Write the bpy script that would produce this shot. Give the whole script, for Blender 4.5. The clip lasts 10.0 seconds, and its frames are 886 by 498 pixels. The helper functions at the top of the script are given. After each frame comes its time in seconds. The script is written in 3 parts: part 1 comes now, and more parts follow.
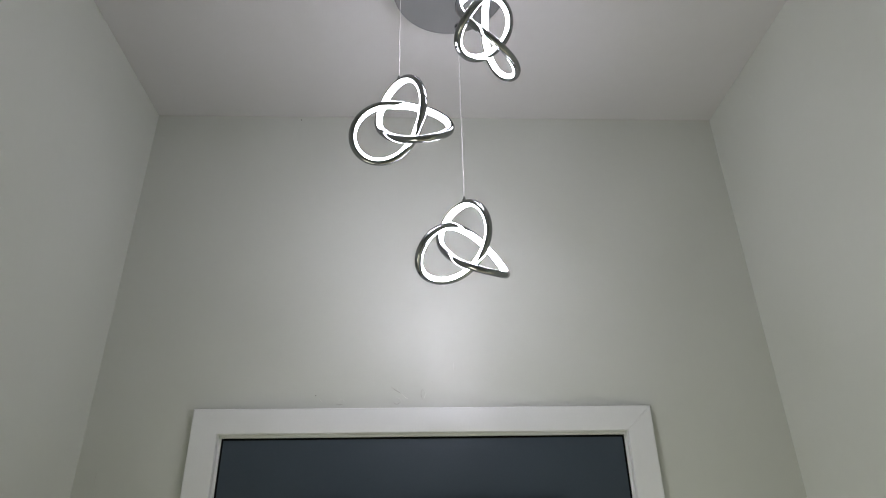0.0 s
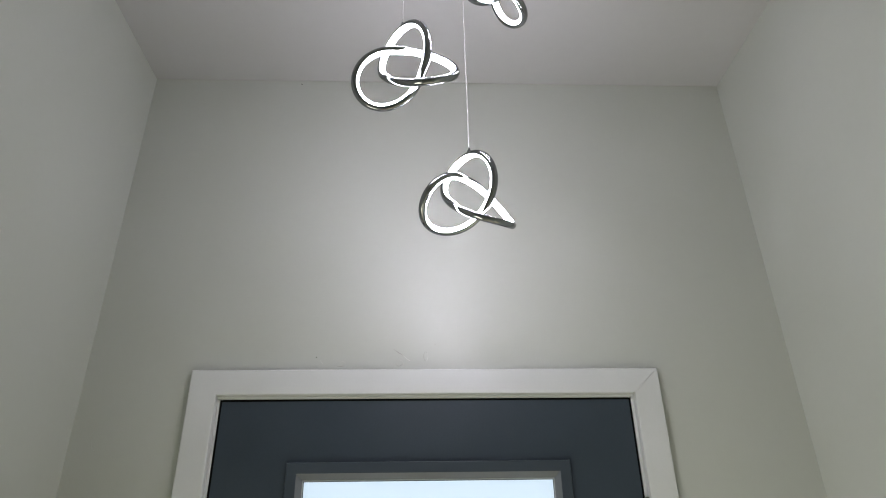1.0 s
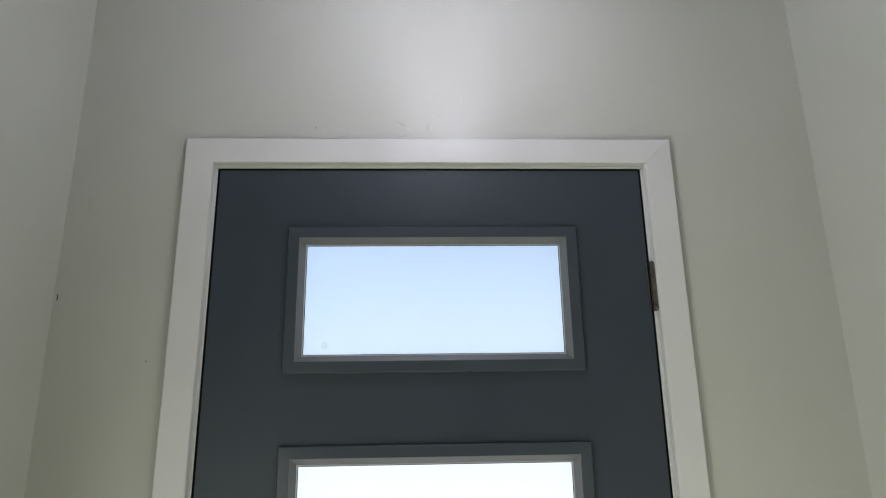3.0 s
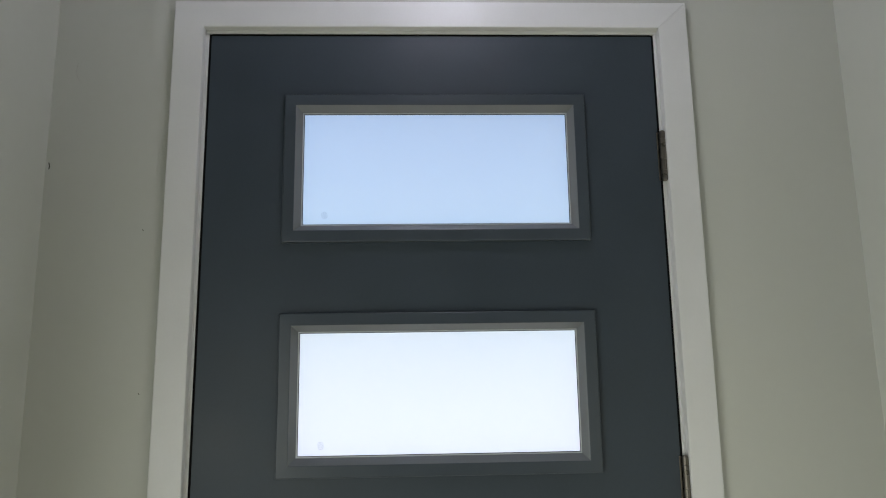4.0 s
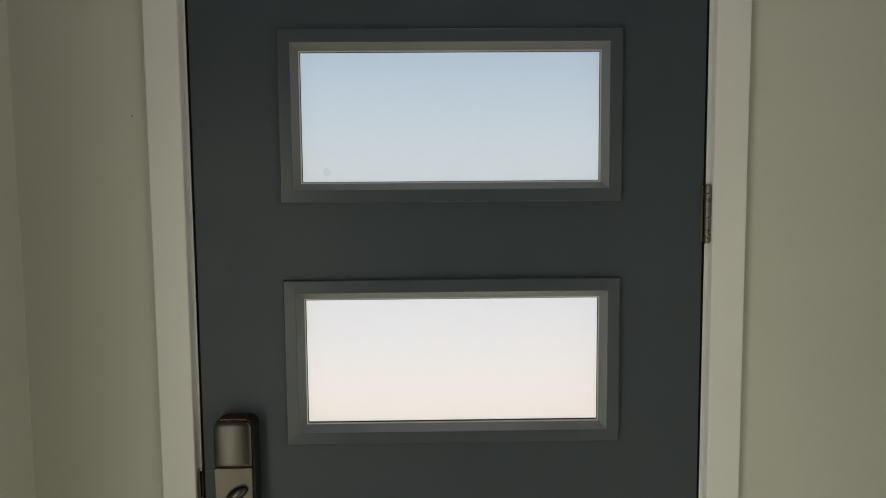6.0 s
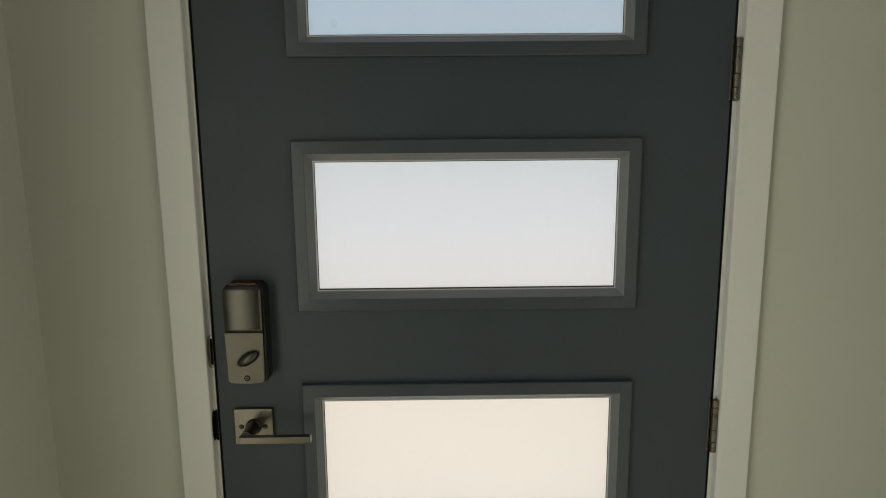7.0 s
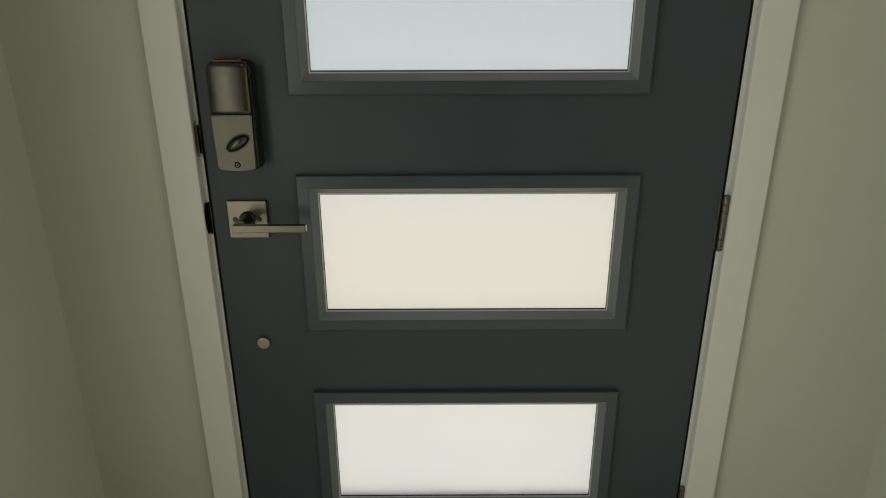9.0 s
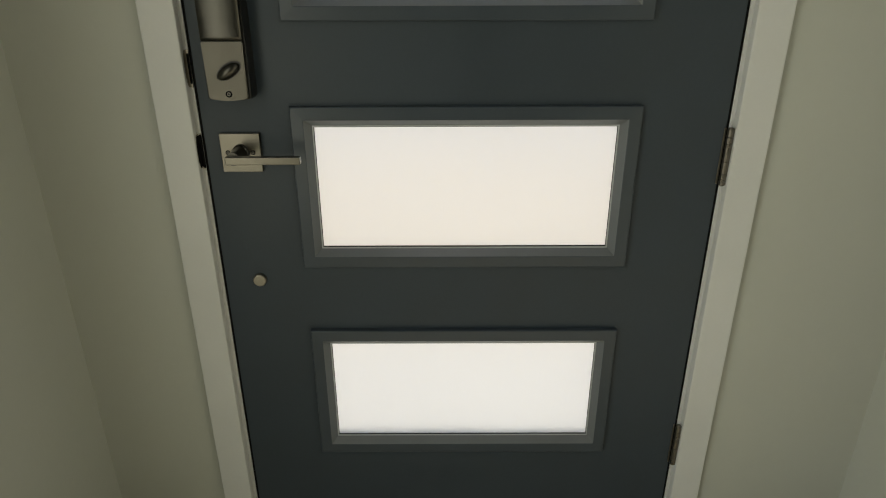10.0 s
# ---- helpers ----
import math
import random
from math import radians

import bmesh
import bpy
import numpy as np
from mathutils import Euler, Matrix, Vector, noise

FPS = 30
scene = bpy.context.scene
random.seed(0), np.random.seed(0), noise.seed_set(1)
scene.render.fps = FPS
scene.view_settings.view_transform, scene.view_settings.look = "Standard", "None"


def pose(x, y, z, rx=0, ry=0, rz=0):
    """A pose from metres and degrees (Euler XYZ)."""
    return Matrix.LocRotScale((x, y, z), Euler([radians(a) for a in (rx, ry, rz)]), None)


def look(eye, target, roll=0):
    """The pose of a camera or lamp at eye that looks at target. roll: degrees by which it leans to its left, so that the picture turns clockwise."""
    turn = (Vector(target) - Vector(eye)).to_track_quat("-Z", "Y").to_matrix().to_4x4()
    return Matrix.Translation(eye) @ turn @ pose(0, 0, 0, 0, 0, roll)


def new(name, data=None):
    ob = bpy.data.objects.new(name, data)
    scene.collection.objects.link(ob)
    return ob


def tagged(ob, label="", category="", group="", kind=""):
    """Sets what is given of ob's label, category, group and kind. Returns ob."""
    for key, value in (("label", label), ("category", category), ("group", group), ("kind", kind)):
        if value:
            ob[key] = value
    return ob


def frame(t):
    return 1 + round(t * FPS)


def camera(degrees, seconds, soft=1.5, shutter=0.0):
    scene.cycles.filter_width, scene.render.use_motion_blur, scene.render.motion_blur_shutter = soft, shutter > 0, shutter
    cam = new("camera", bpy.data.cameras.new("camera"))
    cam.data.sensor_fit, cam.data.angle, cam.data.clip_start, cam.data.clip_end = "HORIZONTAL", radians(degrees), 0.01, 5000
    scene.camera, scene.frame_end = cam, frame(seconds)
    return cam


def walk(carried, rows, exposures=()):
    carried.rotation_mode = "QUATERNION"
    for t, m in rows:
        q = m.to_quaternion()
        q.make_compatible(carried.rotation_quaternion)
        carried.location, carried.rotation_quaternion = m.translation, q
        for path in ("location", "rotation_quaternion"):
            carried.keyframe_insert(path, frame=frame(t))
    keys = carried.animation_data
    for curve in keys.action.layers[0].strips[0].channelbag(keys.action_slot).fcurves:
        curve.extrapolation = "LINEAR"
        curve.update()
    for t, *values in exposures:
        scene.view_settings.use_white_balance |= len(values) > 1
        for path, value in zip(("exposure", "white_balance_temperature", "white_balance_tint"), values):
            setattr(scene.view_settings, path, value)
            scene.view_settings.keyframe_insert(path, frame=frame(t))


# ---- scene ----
cam = camera(69.8, 10.0, soft=1.0)
PATH = [
    (0, (-0.017, -1.483, 2.174), (0.062, 0.297, 3.083), -1.1),
    (0.5, (-0.026, -1.45, 2.145), (0.055, 0.33, 3.054), -1.1),
    (1, (-0.025, -1.417, 2.109), (0.056, 0.366, 3.011), -1.0),
    (1.5, (-0.031, -1.386, 2.074), (0.054, 0.438, 2.89), -0.9),
    (2, (-0.035, -1.354, 2.028), (0.049, 0.515, 2.736), -0.9),
    (2.5, (-0.034, -1.32, 1.978), (0.05, 0.582, 2.591), -0.9),
    (4, (-0.028, -1.224, 1.803), (0.038, 0.749, 2.123), -0.8),
    (4.5, (-0.017, -1.198, 1.744), (0.036, 0.791, 1.945), -0.7),
    (5, (-0.028, -1.172, 1.676), (0.031, 0.825, 1.772), -0.5),
    (5.5, (-0.022, -1.153, 1.636), (0.017, 0.846, 1.599), -0.4),
    (7, (-0.052, -1.107, 1.437), (-0.031, 0.865, 1.105), -0.5),
    (7.5, (-0.05, -1.103, 1.376), (-0.036, 0.851, 0.949), -0.4),
    (8, (-0.05, -1.098, 1.329), (-0.038, 0.831, 0.802), -0.3),
    (8.5, (-0.048, -1.095, 1.291), (-0.039, 0.81, 0.68), -0.3),
    (9, (-0.043, -1.091, 1.26), (-0.042, 0.79, 0.579), -0.2),
    (9.5, (-0.047, -1.09, 1.233), (-0.041, 0.77, 0.497), -0.1),
    (10, (-0.037, -1.093, 1.207), (-0.039, 0.745, 0.418), -0.2),
]
EXPOSURES = [(0.0, 0.78, 6250, 9), (2.5, 0.86, 6200, 11), (4.5, 0.56, 6050, 12), (5.0, 0.46, 6250, 12), (5.5, 0.38, 6700, 11), (7.0, 0.20, 6850, 9), (8.0, 0.20, 6800, 8), (9.0, 0.12, 6800, 7), (9.5, 0.12, 6800, 7), (10.0, 0.22, 6800, 8)]
SKY, SUN, SUN_TURN = 0.126, 4.7, -94
WALL_COLOR, CEILING_COLOR = (0.509, 0.527, 0.494), (0.50, 0.50, 0.51)
DOOR_COLOR, LITE_COLOR = (0.032, 0.046, 0.064), (0.043, 0.057, 0.076)
GROUND_COLOR = (0.53, 0.54, 0.59)
LED_COLOR, LED_POWER = (1.02, 0.955, 1.06), 29.5
FILL, FILL_COLOR = (8.4, 2.1), (0.98, 0.955, 0.71)
FROST = 0.50
FILL_X, FILL_Y, FILL_Z = (-0.835, 0.925), -1.25, 1.08   # the middle of the two added side holes with fill lamps
walk(cam, [(t, look(eye, target, roll)) for t, eye, target, roll in PATH], EXPOSURES)

# ---- world, sun ----
world = bpy.data.worlds.new("sky")
scene.world = world
world.use_nodes = True
wn = world.node_tree.nodes
sky = wn.new("ShaderNodeTexSky")
sky.sky_type = "NISHITA"
sky.sun_disc = False
sky.sun_elevation = radians(42)
sky.sun_rotation = radians(SUN_TURN)
wn["Background"].inputs["Strength"].default_value = SKY
world.node_tree.links.new(sky.outputs["Color"], wn["Background"].inputs["Color"])
sun = new("sun", bpy.data.lights.new("sun", "SUN"))
sun.data.energy, sun.data.angle, sun.data.color = SUN, radians(0.53), (1.0, 0.93, 0.82)
sun.matrix_world = look((-8.0, -0.1, 7.5), (0, 0, 0))
# Fill lamps out of view; the side holes they stand in are added.
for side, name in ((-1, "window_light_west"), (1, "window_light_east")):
    fill_light = new(name, bpy.data.lights.new(name, "AREA"))
    fill_light.data.shape, fill_light.data.size, fill_light.data.size_y = "RECTANGLE", 0.96, 1.46
    fill_light.data.energy, fill_light.data.color = FILL[side > 0], FILL_COLOR
    x = FILL_X[0] if side < 0 else FILL_X[1]
    fill_light.matrix_world = look((x, FILL_Y, FILL_Z), (0.0, FILL_Y, FILL_Z))


# ---- materials ----
def material(name, color, rough=0.5, metal=0.0, vary=0.06, scale=6.0, bump=0.0, bump_scale=300.0, spec=0.5, wave=0.0, rough_vary=0.1):
    """A painted or metal surface with blotches at two scales, fine relief and uneven gloss."""
    m = bpy.data.materials.new(name)
    m.use_nodes = True
    nodes, link = m.node_tree.nodes, m.node_tree.links.new
    bsdf = nodes["Principled BSDF"]
    bsdf.inputs["Metallic"].default_value = metal
    bsdf.inputs["Specular IOR Level"].default_value = spec
    where = nodes.new("ShaderNodeTexCoord")
    big = nodes.new("ShaderNodeTexNoise")
    big.inputs["Scale"].default_value, big.inputs["Detail"].default_value = scale, 5
    small = nodes.new("ShaderNodeTexNoise")
    small.inputs["Scale"].default_value, small.inputs["Detail"].default_value = scale * 22, 3
    for n in (big, small):
        link(where.outputs["Object"], n.inputs["Vector"])
    both = nodes.new("ShaderNodeMath")
    both.operation = "MULTIPLY_ADD"
    both.inputs[1].default_value = 0.35
    link(small.outputs["Fac"], both.inputs[0])
    link(big.outputs["Fac"], both.inputs[2])
    ramp = nodes.new("ShaderNodeMapRange")
    ramp.inputs["From Min"].default_value, ramp.inputs["From Max"].default_value = 0.4, 0.95
    ramp.inputs["To Min"].default_value, ramp.inputs["To Max"].default_value = 1 - vary, 1 + vary
    link(both.outputs[0], ramp.inputs["Value"])
    tone = nodes.new("ShaderNodeVectorMath")
    tone.operation = "SCALE"
    tone.inputs[0].default_value = color
    link(ramp.outputs["Result"], tone.inputs["Scale"])
    link(tone.outputs[0], bsdf.inputs["Base Color"])
    gloss = nodes.new("ShaderNodeMapRange")
    gloss.inputs["From Min"].default_value, gloss.inputs["From Max"].default_value = 0.35, 0.65
    gloss.inputs["To Min"].default_value, gloss.inputs["To Max"].default_value = rough * (1 - rough_vary), rough * (1 + rough_vary)
    link(big.outputs["Fac"], gloss.inputs["Value"])
    link(gloss.outputs["Result"], bsdf.inputs["Roughness"])
    if bump or wave:
        fine = nodes.new("ShaderNodeTexNoise")
        fine.inputs["Scale"].default_value, fine.inputs["Detail"].default_value = bump_scale, 2
        slow = nodes.new("ShaderNodeTexNoise")
        slow.inputs["Scale"].default_value, slow.inputs["Detail"].default_value = 3.5, 2
        for n in (fine, slow):
            link(where.outputs["Object"], n.inputs["Vector"])
        b1 = nodes.new("ShaderNodeBump")
        b1.inputs["Strength"].default_value, b1.inputs["Distance"].default_value = 1.0, wave
        link(slow.outputs["Fac"], b1.inputs["Height"])
        b2 = nodes.new("ShaderNodeBump")
        b2.inputs["Strength"].default_value, b2.inputs["Distance"].default_value = 1.0, bump
        link(fine.outputs["Fac"], b2.inputs["Height"])
        link(b1.outputs["Normal"], b2.inputs["Normal"])
        link(b2.outputs["Normal"], bsdf.inputs["Normal"])
    return m


def brushed(name, color, rough, axis):
    """Satin metal with fine brush lines along one axis."""
    m = material(name, color, rough, 1.0, 0.08, 25)
    nodes, link = m.node_tree.nodes, m.node_tree.links.new
    where = nodes.new("ShaderNodeTexCoord")
    mapping = nodes.new("ShaderNodeMapping")
    mapping.inputs["Scale"].default_value = tuple(60 if k == axis else 2600 for k in range(3))
    lines = nodes.new("ShaderNodeTexNoise")
    lines.inputs["Scale"].default_value = 1.0
    link(where.outputs["Object"], mapping.inputs["Vector"])
    link(mapping.outputs["Vector"], lines.inputs["Vector"])
    b = nodes.new("ShaderNodeBump")
    b.inputs["Distance"].default_value = 0.00006
    link(lines.outputs["Fac"], b.inputs["Height"])
    link(b.outputs["Normal"], nodes["Principled BSDF"].inputs["Normal"])
    return m


def glowing(name, color, strength):
    m = bpy.data.materials.new(name)
    m.use_nodes = True
    b = m.node_tree.nodes["Principled BSDF"]
    b.inputs["Base Color"].default_value = (0.8, 0.8, 0.8, 1)
    b.inputs["Emission Color"].default_value = (*color, 1)
    b.inputs["Emission Strength"].default_value = strength
    return m


def frosted(name):
    """Acid-etched glass: rough refraction with faint cloudy spots."""
    m = bpy.data.materials.new(name)
    m.use_nodes = True
    nodes, link = m.node_tree.nodes, m.node_tree.links.new
    b = nodes["Principled BSDF"]
    b.inputs["Base Color"].default_value = (0.97, 0.985, 0.98, 1)
    b.inputs["Transmission Weight"].default_value = 1.0
    b.inputs["IOR"].default_value = 1.3
    where = nodes.new("ShaderNodeTexCoord")
    n = nodes.new("ShaderNodeTexNoise")
    n.inputs["Scale"].default_value, n.inputs["Detail"].default_value = 7.0, 6
    link(where.outputs["Object"], n.inputs["Vector"])
    r = nodes.new("ShaderNodeMapRange")
    r.inputs["To Min"].default_value, r.inputs["To Max"].default_value = FROST - 0.05, FROST + 0.05
    link(n.outputs["Fac"], r.inputs["Value"])
    link(r.outputs["Result"], b.inputs["Roughness"])
    spread = nodes.new("ShaderNodeBsdfTranslucent")
    spread.inputs["Color"].default_value = (0.96, 0.97, 0.97, 1)
    mix = nodes.new("ShaderNodeMixShader")
    mix.inputs["Fac"].default_value = 0.18
    link(b.outputs["BSDF"], mix.inputs[1])
    link(spread.outputs["BSDF"], mix.inputs[2])
    link(mix.outputs["Shader"], nodes["Material Output"].inputs["Surface"])
    return m


WALL = material("eggshell_wall_paint", WALL_COLOR, 0.42, 0, 0.025, 2.5, 0.00012, 420, 0.5, 0.004)
CEILING = material("flat_ceiling_paint", CEILING_COLOR, 0.75, 0, 0.03, 2.0, 0.00015, 350, 0.3, 0.002)
TRIM = material("white_satin_trim_paint", (0.66, 0.675, 0.69), 0.35, 0, 0.03, 9, 0.00006, 260)
DOOR = material("charcoal_door_paint", DOOR_COLOR, 0.50, 0, 0.10, 7, 0.00007, 500, 0.45, 0.0012)
LITE = material("charcoal_lite_frame_plastic", LITE_COLOR, 0.36, 0, 0.06, 14, 0.00003, 700, 0.5)
# Paler than LITE: the pane's light on the bevel is put into the colour.
BEVEL = material("pane_lit_charcoal_bevel", (0.140, 0.152, 0.168), 0.33, 0, 0.06, 14, 0.00003, 700, 0.6)
BLACK = material("matte_black", (0.004, 0.004, 0.005), 0.85, 0, 0.2, 40, spec=0.15)
DARK = material("black_plastic_housing", (0.012, 0.012, 0.013), 0.45, 0, 0.15, 50)
NICKEL = brushed("satin_nickel", (0.090, 0.085, 0.074), 0.34, 0)
NICKEL_UP = brushed("satin_nickel_upright", (0.088, 0.085, 0.078), 0.31, 2)
LEVER_NICKEL = brushed("satin_nickel_lever", (0.155, 0.145, 0.124), 0.31, 0)
# Lever nickel made paler and smoother to carry the pane's reflection.
GLINT_NICKEL = brushed("satin_nickel_glint", (0.45, 0.43, 0.39), 0.14, 2)
SPECK = material("dark_speck", (0.10, 0.10, 0.09), 0.8, 0, 0.3, 60)
PALE_NICKEL = brushed("pale_satin_nickel", (0.34, 0.315, 0.27), 0.45, 0)
COPPER = material("reddish_bronze", (0.20, 0.085, 0.045), 0.4, 1.0, 0.1, 60)
STEEL = material("dull_steel_hinge", (0.20, 0.185, 0.165), 0.30, 1.0, 0.15, 60, 0.00003, 500)
CHROME = material("polished_chrome", (0.27, 0.28, 0.29), 0.03, 1.0, 0.03, 40)
SPUN = material("spun_chrome_canopy", (0.36, 0.36, 0.39), 0.22, 1.0, 0.03, 12)
LED = glowing("led_diffuser", LED_COLOR, LED_POWER)
CABLE = material("clear_sleeved_cable", (0.50, 0.50, 0.50), 0.3, 0, 0.08, 90)
SPACER = material("dark_glazing_spacer", (0.03, 0.034, 0.042), 0.4, 0.3, 0.1, 40)
# Bead colour raised to carry the daylight that catches this ledge.
BEAD = material("pane_lit_grey_bead", (0.44, 0.46, 0.49), 0.4, 0, 0.08, 30)
SCUFF_DARK = material("scuff_shade", (0.43, 0.43, 0.40), 0.7, 0, 0.3, 60)
SCUFF_PALE = material("scuff_plaster", (0.57, 0.58, 0.55), 0.6, 0, 0.2, 60)
CHIP = material("chipped_primer", (0.52, 0.50, 0.46), 0.7, 0, 0.3, 120, 0.0003, 400)
FLOOR = material("light_oak_floor", (0.53, 0.49, 0.40), 0.45, 0, 0.2, 5, 0.0001, 200)
BLOCKER = material("cream_blocker", (0.62, 0.57, 0.45), 0.8, 0, 0.05, 30)
GRAVEL = material("pale_grey_ground", GROUND_COLOR, 0.85, 0, 0.12, 0.6, 0.0008, 60)
FAR_TINT = material("cream_bounce_slab", (0.68, 0.60, 0.50), 0.85, 0, 0.10, 0.9, 0.0008, 60)
NEAR_TINT = material("pale_grey_bounce_slab", (0.69, 0.66, 0.63), 0.7, 0, 0.08, 2.0, 0.0005, 80)
FROST_GLASS = frosted("frosted_glass")


def faint_print(name, color, cover):
    """A thin see-through print on glass."""
    m = bpy.data.materials.new(name)
    m.use_nodes = True
    nodes, link = m.node_tree.nodes, m.node_tree.links.new
    mix = nodes.new("ShaderNodeMixShader")
    clear = nodes.new("ShaderNodeBsdfTransparent")
    mix.inputs["Fac"].default_value = cover
    nodes["Principled BSDF"].inputs["Base Color"].default_value = (*color, 1)
    nodes["Principled BSDF"].inputs["Roughness"].default_value = 0.6
    link(clear.outputs["BSDF"], mix.inputs[1])
    link(nodes["Principled BSDF"].outputs["BSDF"], mix.inputs[2])
    link(mix.outputs["Shader"], nodes["Material Output"].inputs["Surface"])
    return m


MARK = faint_print("etched_stamp", (0.25, 0.27, 0.30), 0.045)


# ---- mesh helpers ----
def part(name, bm, mat, parent=None, label="", smooth=False, at=None):
    """Links a bmesh as one mesh object."""
    me = bpy.data.meshes.new(name)
    bmesh.ops.recalc_face_normals(bm, faces=bm.faces)
    bm.to_mesh(me)
    bm.free()
    me.materials.append(mat)
    if smooth:
        for p in me.polygons:
            p.use_smooth = True
    ob = new(name, me)
    if parent:
        ob.parent = parent
    if at:
        ob.location = at
    if label:
        tagged(ob, label)
    return ob


def box(x0, x1, y0, y1, z0, z1, bevel=0.0, seg=2, bm=None):
    bm = bm or bmesh.new()
    verts = [bm.verts.new((x, y, z)) for x in (x0, x1) for y in (y0, y1) for z in (z0, z1)]
    faces = [bm.faces.new([verts[i] for i in f]) for f in ((0, 1, 3, 2), (4, 6, 7, 5), (0, 4, 5, 1), (2, 3, 7, 6), (0, 2, 6, 4), (1, 5, 7, 3))]
    if bevel:
        edges = list({e for f in faces for e in f.edges})
        bmesh.ops.bevel(bm, geom=edges, offset=bevel, segments=seg, profile=0.5, affect="EDGES")
    return bm


def prism(outline, y0, y1, bevel=0.0, seg=2, keep=()):
    """A flat shape given by (x, z) corners, from y0 (front) to y1; the sides in keep stay sharp."""
    bm = bmesh.new()
    a = [bm.verts.new((x, y0, z)) for x, z in outline]
    b = [bm.verts.new((x, y1, z)) for x, z in outline]
    front = bm.faces.new(a)
    bm.faces.new(b[::-1])
    n = len(a)
    for i in range(n):
        bm.faces.new((a[i], b[i], b[(i + 1) % n], a[(i + 1) % n]))
    if bevel:
        bmesh.ops.bevel(bm, geom=[e for e in front.edges if e not in [bm.edges.get((a[i], a[(i + 1) % n])) for i in keep]], offset=bevel, segments=seg, profile=0.5, affect="EDGES")
    return bm


def rounded(x0, x1, z0, z1, r, n=6):
    pts = []
    for cx, cz, a0 in ((x1 - r, z1 - r, 0), (x0 + r, z1 - r, 90), (x0 + r, z0 + r, 180), (x1 - r, z0 + r, 270)):
        for k in range(n + 1):
            a = radians(a0 + 90 * k / n)
            pts.append((cx + r * math.cos(a), cz + r * math.sin(a)))
    return pts


def oval(cx, cz, rx, rz, turn=0.0, n=28):
    c, s = math.cos(radians(turn)), math.sin(radians(turn))
    pts = []
    for k in range(n):
        a = 2 * math.pi * k / n
        u, v = rx * math.cos(a), rz * math.sin(a)
        pts.append((cx + u * c - v * s, cz + u * s + v * c))
    return pts


def lathe(profile, n=48):
    """A turned shape about z: profile of (radius, z)."""
    bm = bmesh.new()
    rings = [[bm.verts.new((r * math.cos(2 * math.pi * k / n), r * math.sin(2 * math.pi * k / n), z)) for k in range(n)] for r, z in profile]
    for a, b in zip(rings, rings[1:]):
        for k in range(n):
            bm.faces.new((a[k], a[(k + 1) % n], b[(k + 1) % n], b[k]))
    bm.faces.new(rings[0])
    bm.faces.new(rings[-1])
    return bm


def tube(points, r, n=8):
    """A round wire through points."""
    bm = bmesh.new()
    pts = [Vector(p) for p in points]
    rings = []
    for i, p in enumerate(pts):
        t = (pts[min(i + 1, len(pts) - 1)] - pts[max(i - 1, 0)]).normalized()
        u = t.orthogonal().normalized() if abs(t.z) < 0.9 else Vector((1, 0, 0)).cross(t).normalized()
        v = t.cross(u)
        rings.append([bm.verts.new(p + r * (math.cos(2 * math.pi * k / n) * u + math.sin(2 * math.pi * k / n) * v)) for k in range(n)])
    for a, b in zip(rings, rings[1:]):
        for k in range(n):
            bm.faces.new((a[k], a[(k + 1) % n], b[(k + 1) % n], b[k]))
    bm.faces.new(rings[0])
    bm.faces.new(rings[-1])
    return bm


def slab_with_holes(xs, zs, y0, y1, holes):
    """A flat slab over the grid lines xs, zs; the cells (i, k) in holes go right through."""
    bm = bmesh.new()
    solid = {(i, k) for i in range(len(xs) - 1) for k in range(len(zs) - 1)} - set(holes)
    vert = {}

    def v(i, k, y):
        key = (i, k, y)
        if key not in vert:
            vert[key] = bm.verts.new((xs[i], y, zs[k]))
        return vert[key]

    for i, k in solid:
        bm.faces.new((v(i, k, y0), v(i + 1, k, y0), v(i + 1, k + 1, y0), v(i, k + 1, y0)))
        bm.faces.new((v(i, k, y1), v(i, k + 1, y1), v(i + 1, k + 1, y1), v(i + 1, k, y1)))
        for (di, dk), (a, b) in (((-1, 0), ((0, 0), (0, 1))), ((1, 0), ((1, 0), (1, 1))), ((0, -1), ((0, 0), (1, 0))), ((0, 1), ((0, 1), (1, 1)))):
            if (i + di, k + dk) not in solid:
                p, q = (i + a[0], k + a[1]), (i + b[0], k + b[1])
                bm.faces.new((v(*p, y0), v(*q, y0), v(*q, y1), v(*p, y1)))
    return bm


# ---- the setting ----
LEFT, RIGHT, TOP, BACK = -0.763, 0.851, 3.362, -3.4
JAMB, HEAD = 0.4585, 2.4520      # inside faces of the door frame
EDGE = JAMB + 0.019              # rough opening

wall_front = tagged(part("wall_front", slab_with_holes((-2.6, -EDGE, EDGE, 2.6), (0.0, HEAD + 0.019, TOP + 0.25), 0.0, 0.15, [(1, 0)]), WALL),
                    "light greige eggshell-painted wall round the door", "wall", kind="structure")


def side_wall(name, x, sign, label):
    """A side wall with a low hole, out of view, added for a fill lamp."""
    bm = slab_with_holes((BACK, FILL_Y - 0.5, FILL_Y + 0.5, -0.0005), (0.0, FILL_Z - 0.75, FILL_Z + 0.75, TOP), 0.0, 0.12, [(1, 1)])
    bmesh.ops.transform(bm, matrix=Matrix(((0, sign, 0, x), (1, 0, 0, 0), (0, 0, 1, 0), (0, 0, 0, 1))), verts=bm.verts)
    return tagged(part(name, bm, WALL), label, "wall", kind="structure")


